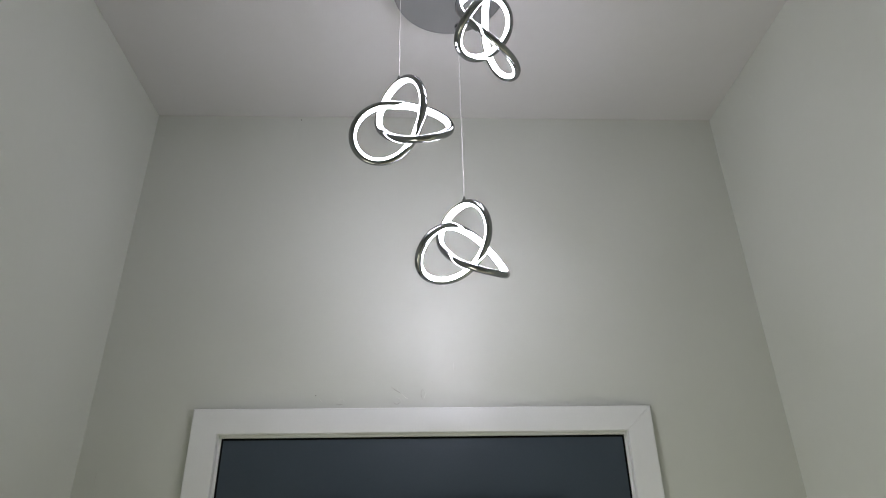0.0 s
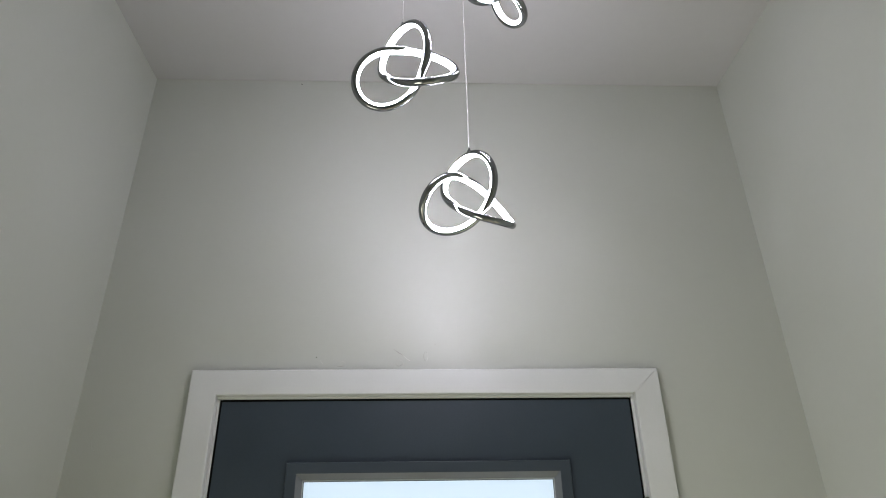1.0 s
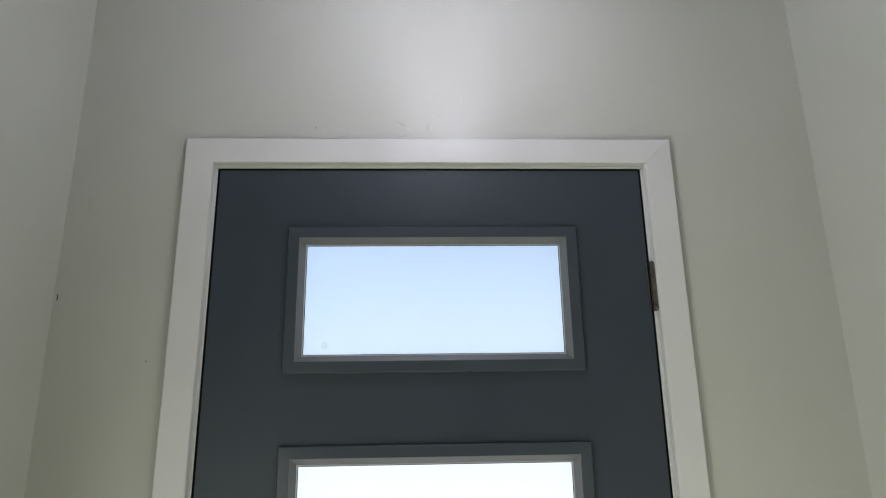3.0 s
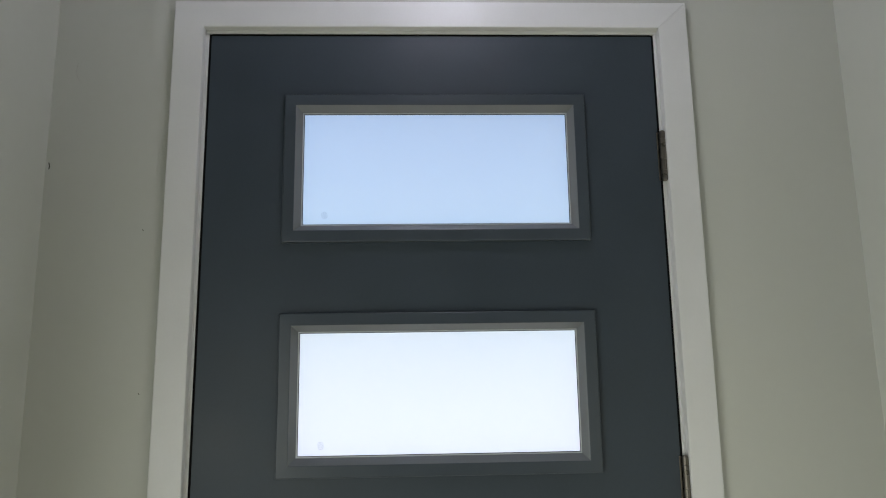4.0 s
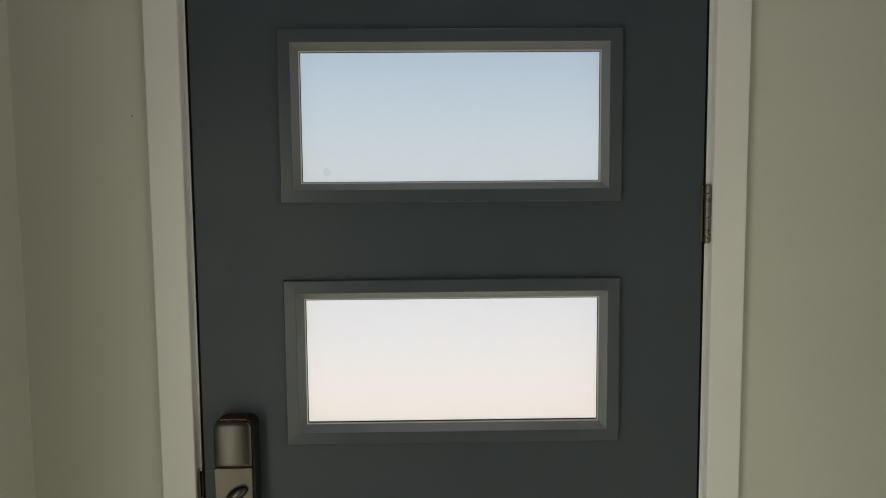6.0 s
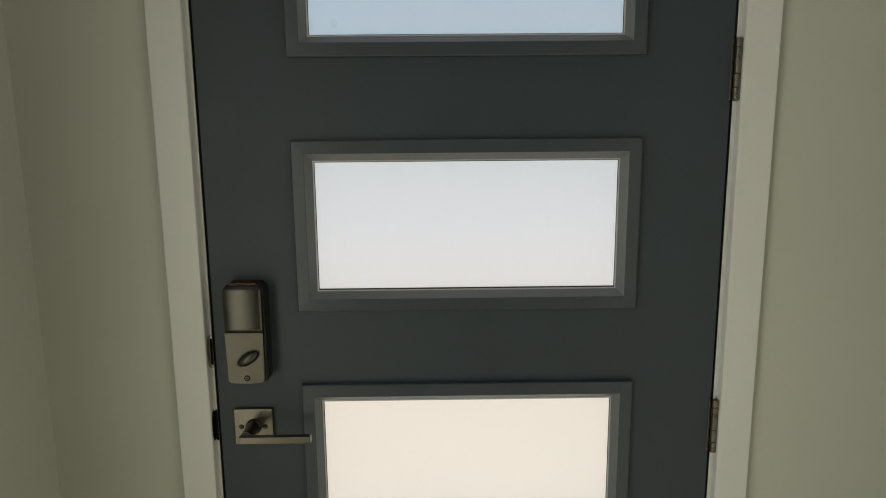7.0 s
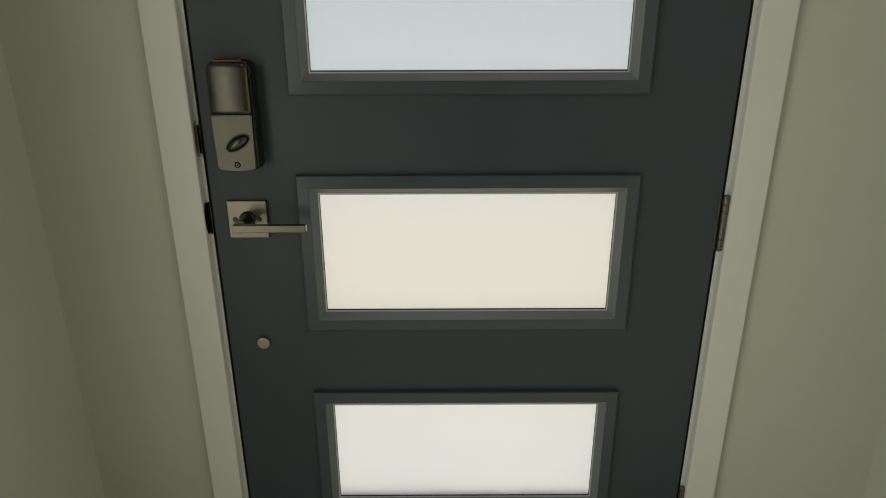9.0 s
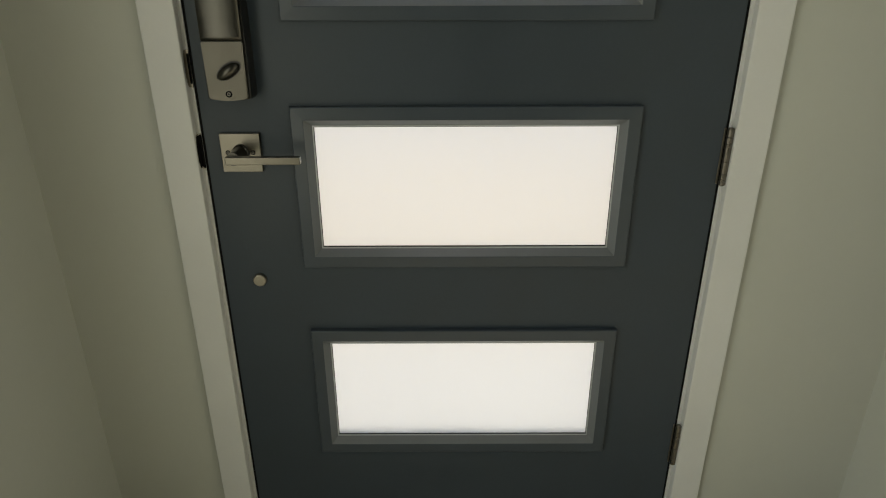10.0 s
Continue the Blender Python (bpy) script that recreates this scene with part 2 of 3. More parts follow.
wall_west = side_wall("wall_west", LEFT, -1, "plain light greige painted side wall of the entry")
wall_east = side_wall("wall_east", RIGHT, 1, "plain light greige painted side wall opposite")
# Unseen slats added behind the east lamp to keep blue sky light out.
bm = bmesh.new()
for k in range(26):
    z = FILL_Z - 0.74 + 1.48 * k / 26
    box(RIGHT + 0.094, RIGHT + 0.099, FILL_Y - 0.497, FILL_Y + 0.497, z, z + 1.48 / 26 + 0.001, bm=bm)
tagged(part("window_blind", bm, BLOCKER), "cream slats added behind the fill lamp to block the sky", "window blind", kind="structure")
wall_back = tagged(part("wall_back", box(LEFT - 0.12, RIGHT + 0.12, BACK - 0.12, BACK - 0.001, 0.0, TOP), WALL), "plain light greige wall closing the entry", "wall", kind="structure")
ceiling = tagged(part("ceiling", box(-2.6, 2.6, BACK - 0.2, -0.001, TOP + 0.0005, TOP + 0.25), CEILING), "flat pale grey-white painted ceiling", "ceiling", kind="structure")
floor = tagged(part("floor", box(-2.6, 2.6, BACK - 0.2, 0.15, -0.12, -0.0005), FLOOR), "plain light wooden entry floor", "floor", kind="structure")

bm = bmesh.new()
G = 400.0
corners = [bm.verts.new(p) for p in ((-G, -G, -0.14), (G, -G, -0.14), (G, G, -0.14), (-G, G, -0.14))]
bm.faces.new(corners)
ground = tagged(part("ground", bm, GRAVEL), "pale grey sunlit ground outside the door", "ground", kind="structure")
# Unseen slabs added so their bounced colours tint the two lowest panes.
tagged(part("pavement_porch", box(-1.6, 1.6, 0.152, 1.15, -0.139, -0.02, 0.008), NEAR_TINT), "unseen pale grey slab added to tint the lowest pane", "porch", kind="structure")
tagged(part("pavement_path", box(-4.0, 4.0, 1.152, 5.5, -0.139, -0.09, 0.008), FAR_TINT), "unseen cream slab added to tint the fourth pane", "pavement", kind="structure")


def caulk(name, x, sign, label):
    """A thin uneven bead of paint and filler down a corner of the room."""
    bm = bmesh.new()
    rows = []
    n = 220
    for i in range(n + 1):
        z = TOP * i / n
        w = 0.0011 + 0.0009 * noise.noise((z * 9.0, sign * 3.1, 0.4)) + 0.0012 * noise.noise((z * 41.0, 1.7, sign))
        w = max(w, 0.0008)
        rows.append([bm.verts.new((x + sign * w, 0.0006, z)), bm.verts.new((x + sign * w * 0.32, -w * 0.32, z)), bm.verts.new((x - sign * 0.0006, -w, z))])
    for a, b in zip(rows, rows[1:]):
        for k in (0, 1):
            bm.faces.new((a[k], a[k + 1], b[k + 1], b[k]))
    return tagged(part(name, bm, WALL, smooth=True), label, "caulk bead", kind="structure")


caulk("trim_corner", LEFT, 1, "uneven painted caulk line in the wall corner")
caulk("trim_corner_2", RIGHT, -1, "uneven painted caulk line in the far wall corner")

# ---- door frame ----
door_frame = tagged(new("door_frame_1"), "white painted wooden door frame with flat mitred casing", "door frame", kind="structure")
CI, CO, CT, CTO = 0.4645, 0.5245, 2.4585, 2.5145   # casing: inner and outer edge, inner and outer top
FRONT = -0.016
hair = 0.00035
part("casing", prism([(-CI, 0.0), (-CO, 0.0), (-CO, CTO), (-CI, CT)], FRONT, -0.0004, 0.0022, keep=(2,)), TRIM, door_frame)
part("casing", prism([(CO, 0.0), (CI, 0.0), (CI, CT - hair), (CO, CTO - hair)], FRONT, -0.0004, 0.0022, keep=(2,)), TRIM, door_frame)
part("casing", prism([(-CO, CTO), (-CI, CT), (CI - hair, CT), (CO - hair, CTO)], FRONT, -0.0004, 0.0022, keep=(0, 2)), TRIM, door_frame)
part("jamb", box(-EDGE + 0.0005, -JAMB, 0.0006, 0.149, 0.0, HEAD, 0.0012), TRIM, door_frame)
part("jamb", box(JAMB, EDGE - 0.0005, 0.0006, 0.149, 0.0, HEAD, 0.0012), TRIM, door_frame)
part("head_jamb", box(-EDGE + 0.0005, EDGE - 0.0005, 0.0006, 0.149, HEAD + 0.0003, HEAD + 0.0185, 0.0012), TRIM, door_frame)
# Unseen stops behind the door, added against light leaks.
part("door_stop", box(-JAMB + 0.0004, -JAMB + 0.014, 0.05, 0.085, 0.0, HEAD - 0.0006), BLACK, door_frame, "unseen black stop closing the gap to light")
part("door_stop", box(JAMB - 0.014, JAMB - 0.0004, 0.05, 0.085, 0.0, HEAD - 0.0006), BLACK, door_frame, "unseen black stop closing the gap to light")
part("door_stop", box(-JAMB + 0.015, JAMB - 0.015, 0.05, 0.085, HEAD - 0.014, HEAD - 0.0006), BLACK, door_frame, "unseen black stop closing the gap to light")
# Black strips over the jamb faces give the door gap its dark shade.
part("weatherstrip", box(-JAMB + 0.0003, -JAMB + 0.0048, 0.0030, 0.048, 0.0, HEAD - 0.001), BLACK, door_frame, "black strip for the shade in the door gap")
part("weatherstrip", box(JAMB - 0.0048, JAMB - 0.0003, 0.0030, 0.048, 0.0, HEAD - 0.001), BLACK, door_frame, "black strip for the shade in the door gap")
part("weatherstrip", box(-JAMB + 0.0052, JAMB - 0.0052, 0.0030, 0.048, HEAD - 0.0048, HEAD - 0.0003), BLACK, door_frame, "black strip for the shade in the door gap")
part("threshold", box(-JAMB, JAMB, 0.0, 0.15, 0.0, 0.012, 0.003), STEEL, door_frame, "dull metal sill")


def strike(z0, z1, mat, label, power):
    """The lip of a strike plate wrapped over the jamb's edge, with its dark mouth."""
    pts = [(-JAMB + 0.0006, z1), (-JAMB + 0.0006, z0)]
    n = 14
    for k in range(n + 1):
        a = radians(-90 - 180 * k / n)
        f = abs(math.cos(a)) ** power
        pts.append((-JAMB - 0.001 - 0.0098 * f, (z0 + z1) / 2 + (z1 - z0) / 2 * math.sin(a)))
    return part("strike_plate", prism(pts, -0.0012, 0.0005, 0.0004, 1), mat, door_frame, label)


plate = strike(1.036, 1.098, PALE_NICKEL, "satin nickel strike lip", 0.5)
# No hole is cut: a thin black plate draws the latch opening's shade.
part("mouth", prism(rounded(-JAMB - 0.0032, -JAMB + 0.0004, 1.042, 1.092, 0.0025, 3), -0.0020, -0.0013), BLACK, plate, "black plate for the shade in the latch opening")
chip = [(-JAMB + 0.0004, 0.959), (-JAMB + 0.0004, 0.893)]
for k in range(19):
    a = radians(-90 - 10 * k)
    w = 1 + 0.10 * noise.noise((k * 0.9, 2.2, 0))
    chip.append((-JAMB - 0.0012 - 0.0104 * w * abs(math.cos(a)) ** 0.5, 0.926 + 0.0325 * w * math.sin(a)))
part("chipped_paint", prism(chip, -0.0007, 0.0005), CHIP, door_frame, "chipped paint edge round the strike")
strike(0.896, 0.956, BLACK, "black D-shaped strike with chipped paint", 1.0)



def cut(name, zc, half, reach, mat, label, x, wobble=0.0):
    """A D-shaped mark on the casing's inner edge, in the plane x, running reach metres forward from the jamb."""
    bm = bmesh.new()
    rim = []
    for k in range(19):
        a = radians(-90 + 10 * k)
        w = 1 + wobble * noise.noise((k * 0.9, zc * 7, 0))
        rim.append((-0.0010 - reach * w * math.cos(a) ** 0.7 if 0 < k < 18 else -0.0010, zc + half * w * math.sin(a)))
    a = [bm.verts.new((x, y, z)) for y, z in rim]
    b = [bm.verts.new((x - 0.0004, y, z)) for y, z in rim]
    bm.faces.new(a)
    bm.faces.new(b[::-1])
    for k in range(len(a)):
        n = (k + 1) % len(a)
        bm.faces.new((a[k], a[n], b[n], b[k]))
    return part(name, bm, mat, door_frame, label)


cut("chipped_paint", 0.926, 0.0345, 0.0136, CHIP, "chipped paint edge round the strike", -CI + 0.0003, 0.25)
cut("latch_recess", 0.926, 0.0310, 0.0115, BLACK, "flat black D on the casing at the latch", -CI + 0.0006, 0.10)
cut("strike_lip", 1.067, 0.0300, 0.0090, PALE_NICKEL, "satin nickel strike lip over the casing", -CI + 0.0005)

# ---- the door ----
DX, DTOP, DBOT = 0.4532, 2.4468, 0.016
door = tagged(new("door_1"), "closed charcoal-grey entry door with five frosted panes", "door", kind="structure")
LITES = [2.28 - 0.437 * i - 0.1145 for i in range(5)]
LX, GW, GH = 0.002, 0.2655, 0.1145       # middle and half sizes of a pane
OW, OH = 0.0355, 0.0345                  # the frame round it
CUT = 0.024
xs = (-DX, LX - GW - CUT, LX + GW + CUT, DX)
zs = [DBOT]
for z in LITES[::-1]:
    zs += [z - GH - CUT, z + GH + CUT]
zs.append(DTOP)
bm = slab_with_holes(xs, zs, 0.0008, 0.0455, [(1, 1 + 2 * k) for k in range(5)])
rim = [e for e in bm.edges if all(abs(abs(v.co.x) - DX) < 1e-6 or v.co.z in (DTOP, DBOT) for v in e.verts) and all(v.co.y < 0.01 for v in e.verts) and len({round(f.normal.y, 1) for f in e.link_faces}) > 1]
bmesh.ops.bevel(bm, geom=rim, offset=0.0028, segments=2, profile=0.5, affect="EDGES")
part("slab", bm, DOOR, door)


def ring(profile):
    """A mitred rectangular frame: profile of (grow, y), grow being the distance outside the pane's edge."""
    bm = bmesh.new()
    loops = []
    for g, y in profile:
        loops.append([bm.verts.new((sx * (GW + g), y, sz * (GH + g))) for sx, sz in ((-1, -1), (1, -1), (1, 1), (-1, 1))])
    for a, b in zip(loops, loops[1:] + loops[:1]):
        for k in range(4):
            bm.faces.new((a[k], a[(k + 1) % 4], b[(k + 1) % 4], b[k]))
    return bm


lite = part("lite_frame", ring([(OW, 0.0004), (OW, -0.0095), (OW - 0.0006, -0.0108), (OW - 0.002, -0.0116), (0.0138, -0.0122), (0.0128, -0.0118), (0.0128, 0.0004)]), LITE, door,
            "raised grey moulded frame", at=(LX, 0, LITES[0]))
inner = [("bevel", ring([(0.0127, -0.0117), (0.0122, -0.0114), (0.0018, 0.0010), (0.0013, 0.0020), (0.0013, 0.0034), (0.0127, 0.0036)]), BEVEL, "sloping inner bevel, paler for the light off the pane"),
         ("glazing_bead", ring([(0.0012, 0.0020), (-0.0010, 0.0020), (-0.0010, 0.0036), (0.0012, 0.0037)]), BEAD, "thin glazing bead, pale as if lit by the pane"),
         ("gasket", ring([(0.0014, 0.0044), (-0.0021, 0.0044), (-0.0021, 0.0046), (0.0014, 0.0047)]), SPACER, "thin dark glass gasket"),
         ("glass_pane", box(-GW - 0.020, GW + 0.020, 0.0048, 0.0088, -GH - 0.020, GH + 0.020), FROST_GLASS, "frosted glass"),
         ("spacer", ring([(0.0200, 0.0092), (0.0140, 0.0094), (0.0140, 0.0170), (0.0200, 0.0172)]), SPACER, "dark glazing spacer")]
for name, bm, mat, label in inner:
    o = part(name, bm, mat, lite, label)
    if name == "glass_pane":
        o.visible_shadow = False
for z in LITES[1:]:
    again = lite.copy()
    scene.collection.objects.link(again)
    again.location = (LX, 0, z)
    for c in lite.children:
        sub = c.copy()
        scene.collection.objects.link(sub)
        sub.parent = again
    if z == LITES[1]:
        second = again
    else:
        part("bottom_seal", box(-GW + 0.0006, GW - 0.0006, 0.0040, 0.0046, -GH - 0.0004, -GH + 0.0034), SPACER, again, "dark strip along the foot of the glass")
for holder in (lite, second):
    stamp = part("maker_stamp", prism(oval(-GW + 0.044, -GH + 0.020, 0.0062, 0.0078, 15, 20), 0.0045, 0.0047), MARK, holder, "faint etched stamp")
    stamp.visible_shadow = False


def hinge(z):
    """A butt hinge seen edge-on: two leaves and a barrel of four knuckles with rounded tips."""
    h = part("hinge", box(JAMB - 0.0066, JAMB - 0.0050, -0.0012, 0.03, -0.0505, 0.0505), STEEL, door, "dull satin metal hinge", at=(0, 0, z))
    part("leaf", box(JAMB - 0.0002, JAMB + 0.0062, -0.0016, 0.0004, -0.0505, 0.0505, 0.0004, 1), STEEL, h)
    # Black strip laid on where the mortise gap would lie in shadow.
    part("mortise_gap", box(JAMB + 0.0064, JAMB + 0.0076, -0.0008, 0.0003, -0.034, 0.042), BLACK, h, "black strip for the shade beside the leaf")
    part("leaf_edge", box(JAMB - 0.0082, JAMB - 0.0072, -0.0014, 0.0006, -0.0500, 0.0500), PALE_NICKEL, h, "bright leaf edge")
    r = 0.0060
    zz = -0.0508
    for k, length in enumerate((0.0203, 0.0234, 0.0427, 0.0152)):
        bm = lathe([(r - 0.0006, zz + 0.0003), (r, zz + 0.0009), (r, zz + length - 0.0009), (r - 0.0006, zz + length - 0.0003)], 20)
        kn = part("knuckle", bm, STEEL, h, smooth=False)
        kn.location = (JAMB + 0.0008, -0.0066, 0)
        zz += length
    for s in (-1, 1):
        p = part("pin_tip", lathe([(0.0048, 0.0), (0.0048, 0.0012), (0.0038, 0.0024), (0.0018, 0.0030)], 16), STEEL, h)
        p.location = (JAMB + 0.0008, -0.0066, s * 0.0498)
        p.rotation_euler = (0 if s > 0 else math.pi, 0, 0)
    return h


for z in (2.187, 1.554, 0.914, 0.281):
    hinge(z)

# electronic deadbolt
def bowed(x0, x1, z0, z1, r, sag, n=10):
    """A rounded oblong whose lower edge bows down by sag."""
    pts = []
    for cx, cz, a0 in ((x1 - r, z1 - r, 0), (x0 + r, z1 - r, 90)):
        pts += [(cx + r * math.cos(radians(a0 + 15 * k)), cz + r * math.sin(radians(a0 + 15 * k))) for k in range(7)]
    q = 0.005
    pts.append((x0, z0 + q))
    for k in range(n + 1):
        f = k / n
        pts.append((x0 + 0.0015 + (x1 - x0 - 0.003) * f, z0 - sag * math.sin(math.pi * f) + q * 0.25))
    pts.append((x1, z0 + q))
    return pts


lock = part("lock_housing", prism(bowed(-0.4225, -0.3520, 1.0215, 1.1985, 0.014, 0.0025), -0.0350, 0.0007, 0.004, 3), DARK, door, "black-sided electronic deadbolt")


def bulged(x0, x1, z0, z1, back, face, bulge, r):
    """A cover that swells towards its middle, with round upper corners and a top that rolls back."""
    bm = bmesh.new()
    nx, nz = 16, 18
    front = []
    for k in range(nz + 1):
        f = math.sin(math.pi / 2 * k / nz)
        z = z0 + (z1 - z0) * f
        top = max(0.0, (z - (z1 - r)) / r)
        inset = r * (1 - math.sqrt(max(0.0, 1 - top * top)))
        row = []
        for i in range(nx + 1):
            u = math.sin(math.pi / 2 * (2 * i / nx - 1))
            row.append(bm.verts.new(((x0 + x1) / 2 + u * ((x1 - x0) / 2 - inset), face - bulge * (1 - u * u) - 0.0022 * (1 - (1.25 * f - 0.5) ** 2) + 0.005 * top ** 3 + 0.0022 * u ** 10, z)))
        front.append(row)
    for a, b in zip(front, front[1:]):
        for i in range(nx):
            bm.faces.new((a[i], a[i + 1], b[i + 1], b[i]))
    rim = front[0] + [row[-1] for row in front[1:]] + front[-1][-2::-1] + [row[0] for row in front[-2:0:-1]]
    behind = [bm.verts.new((v.co.x, back, v.co.z)) for v in rim]
    for i in range(len(rim)):
        n = (i + 1) % len(rim)
        bm.faces.new((rim[i], behind[i], behind[n], rim[n]))
    return bm


cover = part("battery_cover", bulged(-0.4205, -0.3545, 1.1146, 1.1968, -0.0352, -0.0415, 0.0030, 0.011), NICKEL_UP, lock, "brushed bronze-nickel cover")
for p in cover.data.polygons:
    p.use_smooth = abs(p.normal.y) > 0.5
part("top_cap", box(-0.4110, -0.3640, -0.0340, -0.0060, 1.1975, 1.2000, 0.0010, 2), COPPER, lock, "reddish bronze top cap")
part("face_plate", prism(bowed(-0.4205, -0.3545, 1.0225, 1.1133, 0.0015, 0.0028), -0.0420, -0.0352, 0.002, 3), NICKEL, lock, "brushed bronze-nickel plate")


def dome(cx, cz, rx, rz, turn, y, height):
    """A smooth oval button standing out of a face at y."""
    bm = bmesh.new()
    rings = []
    for k in range(9):
        a = math.pi / 2 * k / 8
        shrink, out = max(math.cos(a), 0.02), math.sin(a) ** 0.8
        rings.append([bm.verts.new((x, y - height * out, z)) for x, z in oval(cx, cz, rx * shrink, rz * shrink, turn, 36)])
    for a, b in zip(rings, rings[1:]):
        for k in range(36):
            bm.faces.new((a[k], a[(k + 1) % 36], b[(k + 1) % 36], b[k]))
    bm.faces.new(rings[-1])
    bm.faces.new(rings[0])
    return bm


# Flat dark oval drawn for the shade in the thumbturn's recess.
part("recess_ring", prism(oval(-0.3815, 1.0686, 0.0232, 0.0118, 32), -0.0424, -0.0416), DARK, lock, "dark oval for the shade round the thumbturn")
part("thumbturn", dome(-0.3820, 1.0676, 0.0210, 0.0100, 32, -0.0422, 0.0125), NICKEL_UP, lock, "oval satin thumbturn", smooth=True)


def screw(x, y, z, r, parent):
    """A countersunk screw; a black disc and cross draw the shade of its hole and drive."""
    part("screw_hole", prism(oval(x, z, r * 1.6, r * 1.6, 0, 20), y - 0.0004, y + 0.0010), BLACK, parent)
    head = part("screw", prism(oval(x, z, r, r, 0, 18), y - 0.0010, y - 0.0002, 0.0004, 2), NICKEL_UP, parent)
    part("drive", prism([(x + r * f * 0.5 * math.cos(radians(90 * k + 45 * (f < 1))), z + r * f * 0.5 * math.sin(radians(90 * k + 45 * (f < 1)))) for k in range(4) for f in (1.4, 0.6)], y - 0.0013, y - 0.0009), BLACK, parent)
    return head


screw(-0.3860, -0.0421, 1.0315, 0.0033, lock)

# lever handle
rose = part("rosette", prism(rounded(-0.4250, -0.3550, 0.8905, 0.9590, 0.0012, 2), -0.0085, 0.0007, 0.0010, 2), LEVER_NICKEL, door, "square satin nickel rosette with lever")
neck = lathe([(0.0145, 0.0), (0.0145, 0.003), (0.0122, 0.006), (0.0112, 0.030), (0.0112, 0.0475)], 32)
bmesh.ops.transform(neck, matrix=pose(-0.390, -0.0084, 0.926, 90, 0, 0), verts=neck.verts)
part("neck", neck, NICKEL_UP, rose, smooth=False)
part("lever", box(-0.4000, -0.2762, -0.0665, -0.0550, 0.9190, 0.9320, 0.0012, 3), LEVER_NICKEL, rose, "straight square satin lever")
part("lever_end", box(-0.2764, -0.2752, -0.0656, -0.0559, 0.9199, 0.9311, 0.0004, 1), GLINT_NICKEL, rose, "flat lever end, brightened for the pane's reflection")
for x in (-0.4125, -0.3690):
    screw(x, -0.0087, 0.9255, 0.0027, rose)

bm = lathe([(0.0125, 0.0), (0.0125, 0.0060), (0.0118, 0.0076), (0.0100, 0.0084), (0.002, 0.0086)], 36)
bmesh.ops.transform(bm, matrix=pose(-0.3875, 0.0008, 0.676, 90, 0, 0), verts=bm.verts)
part("hole_cover", bm, PALE_NICKEL, door, "small round satin metal cover")

# ---- pendant lamp with three lit knots ----
KNOT = (0.0688, 0.4466, -0.0332, -0.425, 0.0119, -0.0014, 0.0009, 0.014)
SMALL_KNOT = (0.0673, 0.4466, -0.0325, -0.425, 0.0119, -0.0014, 0.0009, 0.014)
FLAT_KNOT = (0.070, 0.4228, -0.0216, -0.3018, -0.0015, -0.0011, 0.0003, 0.0068)
# radius, lobe depth, sideways swing, lobe skew and their overtones


def knot_point(t, shape):
    a, k, h, p, k2, h2, h3, p2 = shape
    r = a * (1 + k * math.cos(3 * t) + k2 * math.cos(6 * t))
    u = 2 * t + p * math.sin(3 * t) + p2 * math.sin(6 * t)
    return Vector((r * math.sin(u), h * math.sin(3 * t) + h2 * math.sin(6 * t) + h3 * math.cos(3 * t), r * math.cos(u)))


def knot_sweep(section, shape, n=240):
    """Sweeps a closed section of (inwards, sideways) round the knot; inwards points to the bend's middle."""
    bm = bmesh.new()
    rings = []
    e = 2 * math.pi / n
    for i in range(n):
        t = i * e
        p0, p, p1 = knot_point(t - e, shape), knot_point(t, shape), knot_point(t + e, shape)
        along = (p1 - p0).normalized()
        bend = p0 + p1 - 2 * p
        inward = (bend - bend.dot(along) * along).normalized()
        side = along.cross(inward)
        rings.append([bm.verts.new(p + a * inward + b * side) for a, b in section])
    m = len(section)
    for i in range(n):
        a, b = rings[i], rings[(i + 1) % n]
        for k in range(m):
            bm.faces.new((a[k], a[(k + 1) % m], b[(k + 1) % m], b[k]))
    return bm


HW = 0.0066
shell = [(0.0030, HW - 0.0008), (0.0035, HW - 0.0003), (0.0030, HW)]
for k in range(1, 16):
    a = math.pi / 2 - math.pi * k / 16
    shell.append((0.0002 - 0.0060 * max(math.cos(a), 0.0) ** 0.8, HW * math.sin(a)))
shell += [(0.0030, -HW), (0.0035, -HW + 0.0003), (0.0030, -HW + 0.0008)]
strip = [(0.0031, -HW + 0.0009)] + [(0.0034 + 0.0048 * math.sin(math.pi * k / 8) ** 0.6, (-HW + 0.0009) * math.cos(math.pi * k / 8)) for k in range(1, 8)] + [(0.0031, HW - 0.0009), (0.0018, 0.0)]

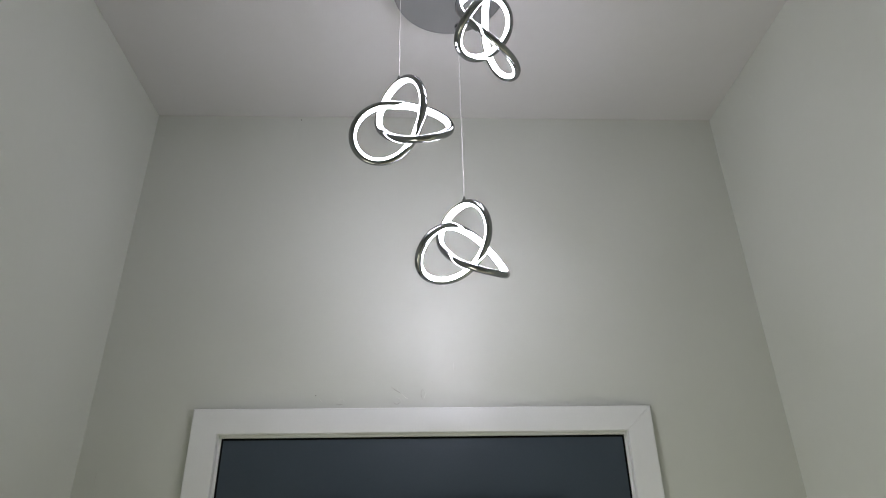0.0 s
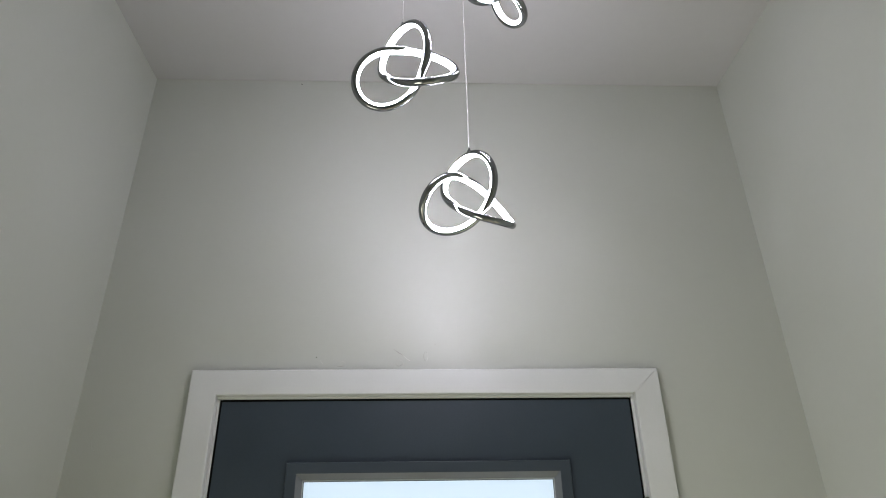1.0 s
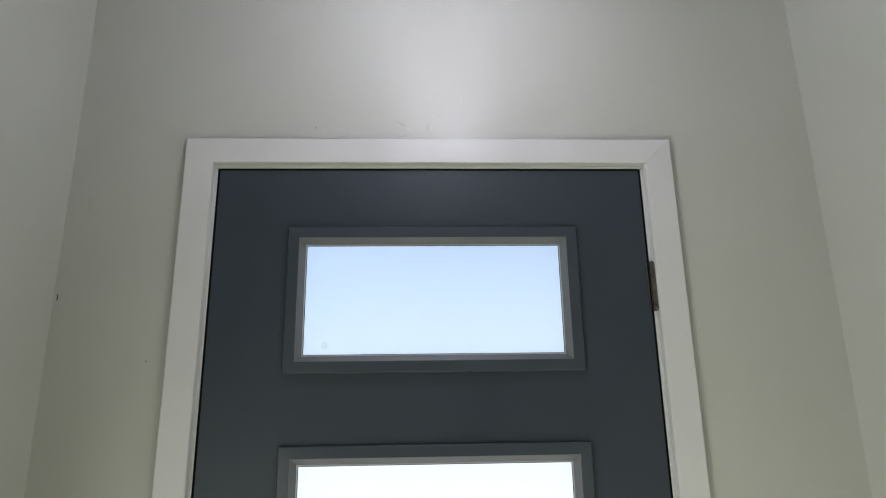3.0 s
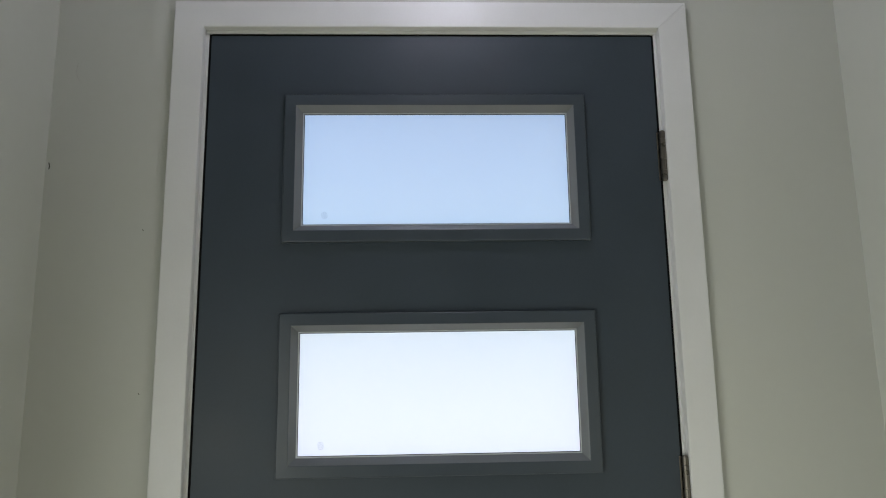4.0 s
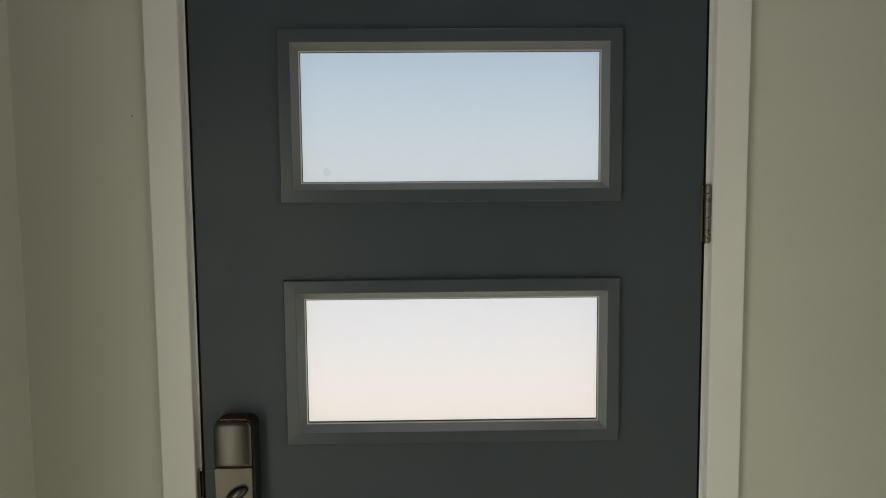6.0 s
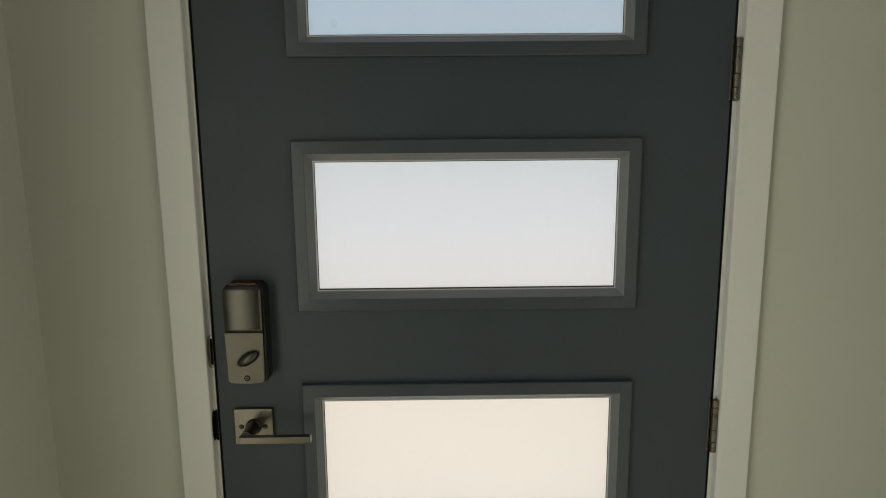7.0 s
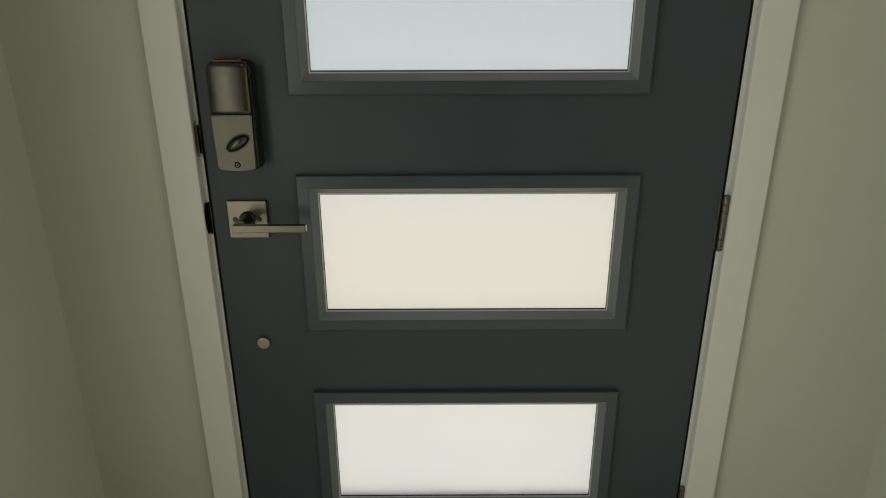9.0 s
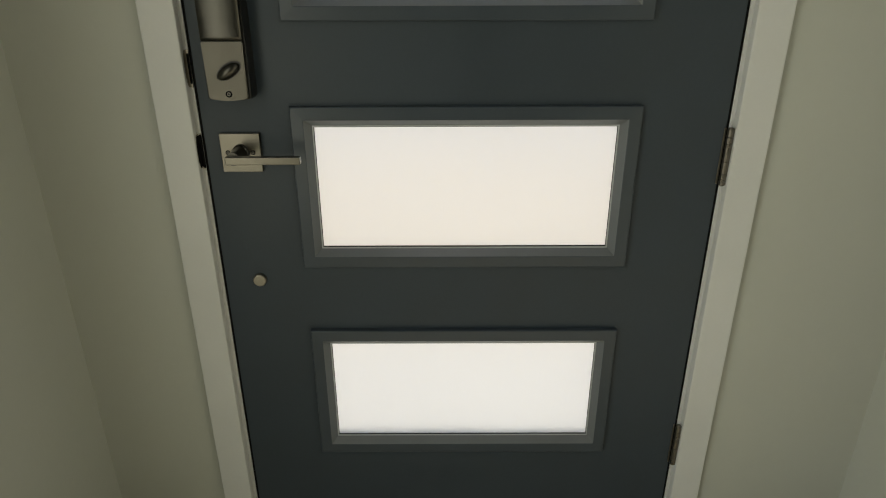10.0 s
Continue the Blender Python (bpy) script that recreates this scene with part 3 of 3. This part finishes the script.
lamp = tagged(new("pendant_lamp"), "chrome ceiling lamp with three hanging lit knot rings", "pendant lamp")
CX, CY, CANOPY = 0.0505, -0.505, 0.1238
canopy = part("canopy", lathe([(CANOPY - 0.001, 0.0), (CANOPY, 0.001), (CANOPY, 0.054), (CANOPY - 0.001, 0.0570), (CANOPY - 0.004, 0.0580)], 96), SPUN, lamp, "round polished metal ceiling plate", at=(CX, CY, TOP))
canopy.scale = (1, 1, -1)
canopy.location.z = TOP + 0.0003
for x, y, z, turn_by, shape in ((0.0703, -0.405, 2.7287, (-0.005, 0.047, 0.133), SMALL_KNOT), (-0.0486, -0.5474, 2.9158, (-0.053, -0.055, -0.2638), FLAT_KNOT), (0.109, -0.622, 3.066, (0.005, -0.035, 0.945), KNOT)):
    axis = Vector(turn_by)
    m = Matrix.Translation((x, y, z)) @ Matrix.Rotation(axis.length, 4, axis)
    r = part("knot_ring", knot_sweep(shell, shape), CHROME, lamp, "polished chrome trefoil ring", smooth=True)
    part("led_strip", knot_sweep(strip, shape), LED, r, "glowing white diffuser strip", smooth=True)
    r.matrix_basis = m
    hang = m @ (knot_point(0.0, shape) + Vector((0, 0, 0.007)))
    c = part("ferrule", lathe([(0.0042, -0.001), (0.0042, 0.003), (0.0024, 0.0045), (0.0018, 0.010)], 18), CHROME, r)
    c.matrix_basis = Matrix.Translation(knot_point(0.0, shape) + Vector((0, 0, 0.0055)))
    zc = TOP - 0.0577
    pts = []
    for k in range(25):
        f = k / 24
        sway = math.sin(math.pi * f)
        pts.append((hang.x + 0.0016 * sway * noise.noise((f * 5, x * 30, 0)), hang.y + 0.0016 * sway * noise.noise((f * 5, x * 30, 9)), hang.z + 0.002 + f * (zc - hang.z - 0.002)))
    part("cable", tube(pts, 0.0008), CABLE, lamp, "thin clear suspension cable", smooth=True)
    part("cable_gland", lathe([(0.0075, 0.0), (0.0075, -0.004), (0.004, -0.009), (0.002, -0.010)], 20), CHROME, lamp, at=(hang.x, hang.y, zc - 0.0006))


# ---- scuffs and nail marks on the walls ----
def scuff(points, width, mat, parent, depth=0.0006):
    """A short scratch on the front wall through (x, z) points."""
    bm = bmesh.new()
    rows = []
    n = len(points)
    for i, (x, z) in enumerate(points):
        w = width * (0.35 + 0.65 * math.sin(math.pi * (i + 0.5) / n))
        q = points[min(i + 1, n - 1)]
        o = points[max(i - 1, 0)]
        d = Vector((q[0] - o[0], q[1] - o[1])).normalized()
        rows.append([bm.verts.new((x - d.y * w, -0.00015, z + d.x * w)), bm.verts.new((x, -depth, z)), bm.verts.new((x + d.y * w, -0.00015, z - d.x * w))])
    for a, b in zip(rows, rows[1:]):
        for k in (0, 1):
            bm.faces.new((a[k], a[k + 1], b[k + 1], b[k]))
    return part("scuff", bm, mat, parent)


def arc(cx, cz, r, a0, a1, squash=1.0, n=9):
    return [(cx + r * math.cos(radians(a0 + (a1 - a0) * k / n)), cz + squash * r * math.sin(radians(a0 + (a1 - a0) * k / n))) for k in range(n + 1)]


scuff([(-0.079, 2.566), (-0.068, 2.558), (-0.056, 2.551)], 0.0009, SCUFF_DARK, wall_front)
scuff(arc(-0.066, 2.530, 0.010, -60, 100), 0.0008, SCUFF_PALE, wall_front)
scuff(arc(-0.066, 2.534, 0.008, 200, 330), 0.0007, SCUFF_DARK, wall_front)
scuff(arc(-0.005, 2.549, 0.0042, 60, 290, 2.5), 0.0007, SCUFF_DARK, wall_front)
scuff(arc(-0.004, 2.549, 0.0042, -80, 80, 2.5), 0.0007, SCUFF_PALE, wall_front)
scuff([(-0.066, 2.562), (-0.055, 2.549), (-0.046, 2.541), (-0.040, 2.538)], 0.0009, SCUFF_PALE, wall_front)
scuff([(-0.255, 2.548), (-0.2535, 2.546)], 0.0012, SPECK, wall_front)
scuff([(-0.247, 2.541), (-0.243, 2.536), (-0.239, 2.531)], 0.0008, SCUFF_PALE, wall_front)
scuff([(-0.206, 2.526), (-0.198, 2.5255), (-0.190, 2.527)], 0.0009, SCUFF_DARK, wall_front)
scuff(arc(-0.194, 2.530, 0.007, 20, 150), 0.0007, SCUFF_PALE, wall_front)
scuff([(0.016, 2.579), (0.019, 2.576)], 0.0008, SCUFF_DARK, wall_front)
scuff([(0.068, 2.626), (0.0685, 2.615), (0.068, 2.606)], 0.0007, SCUFF_PALE, wall_front)
scuff([(-0.568, 2.045), (-0.566, 2.042)], 0.0010, SPECK, wall_front)
scuff([(-0.557, 1.735), (-0.555, 1.732)], 0.0009, SPECK, wall_front)
scuff(arc(-0.700, 2.372, 0.018, 150, 260, 1.6), 0.0004, SCUFF_DARK, wall_front)
scuff([(LEFT + 0.006, 2.180), (LEFT + 0.008, 2.172), (LEFT + 0.007, 2.166)], 0.0014, SPECK, wall_front)
scuff([(-0.356, 3.352), (-0.353, 3.349)], 0.0016, SPECK, wall_front)
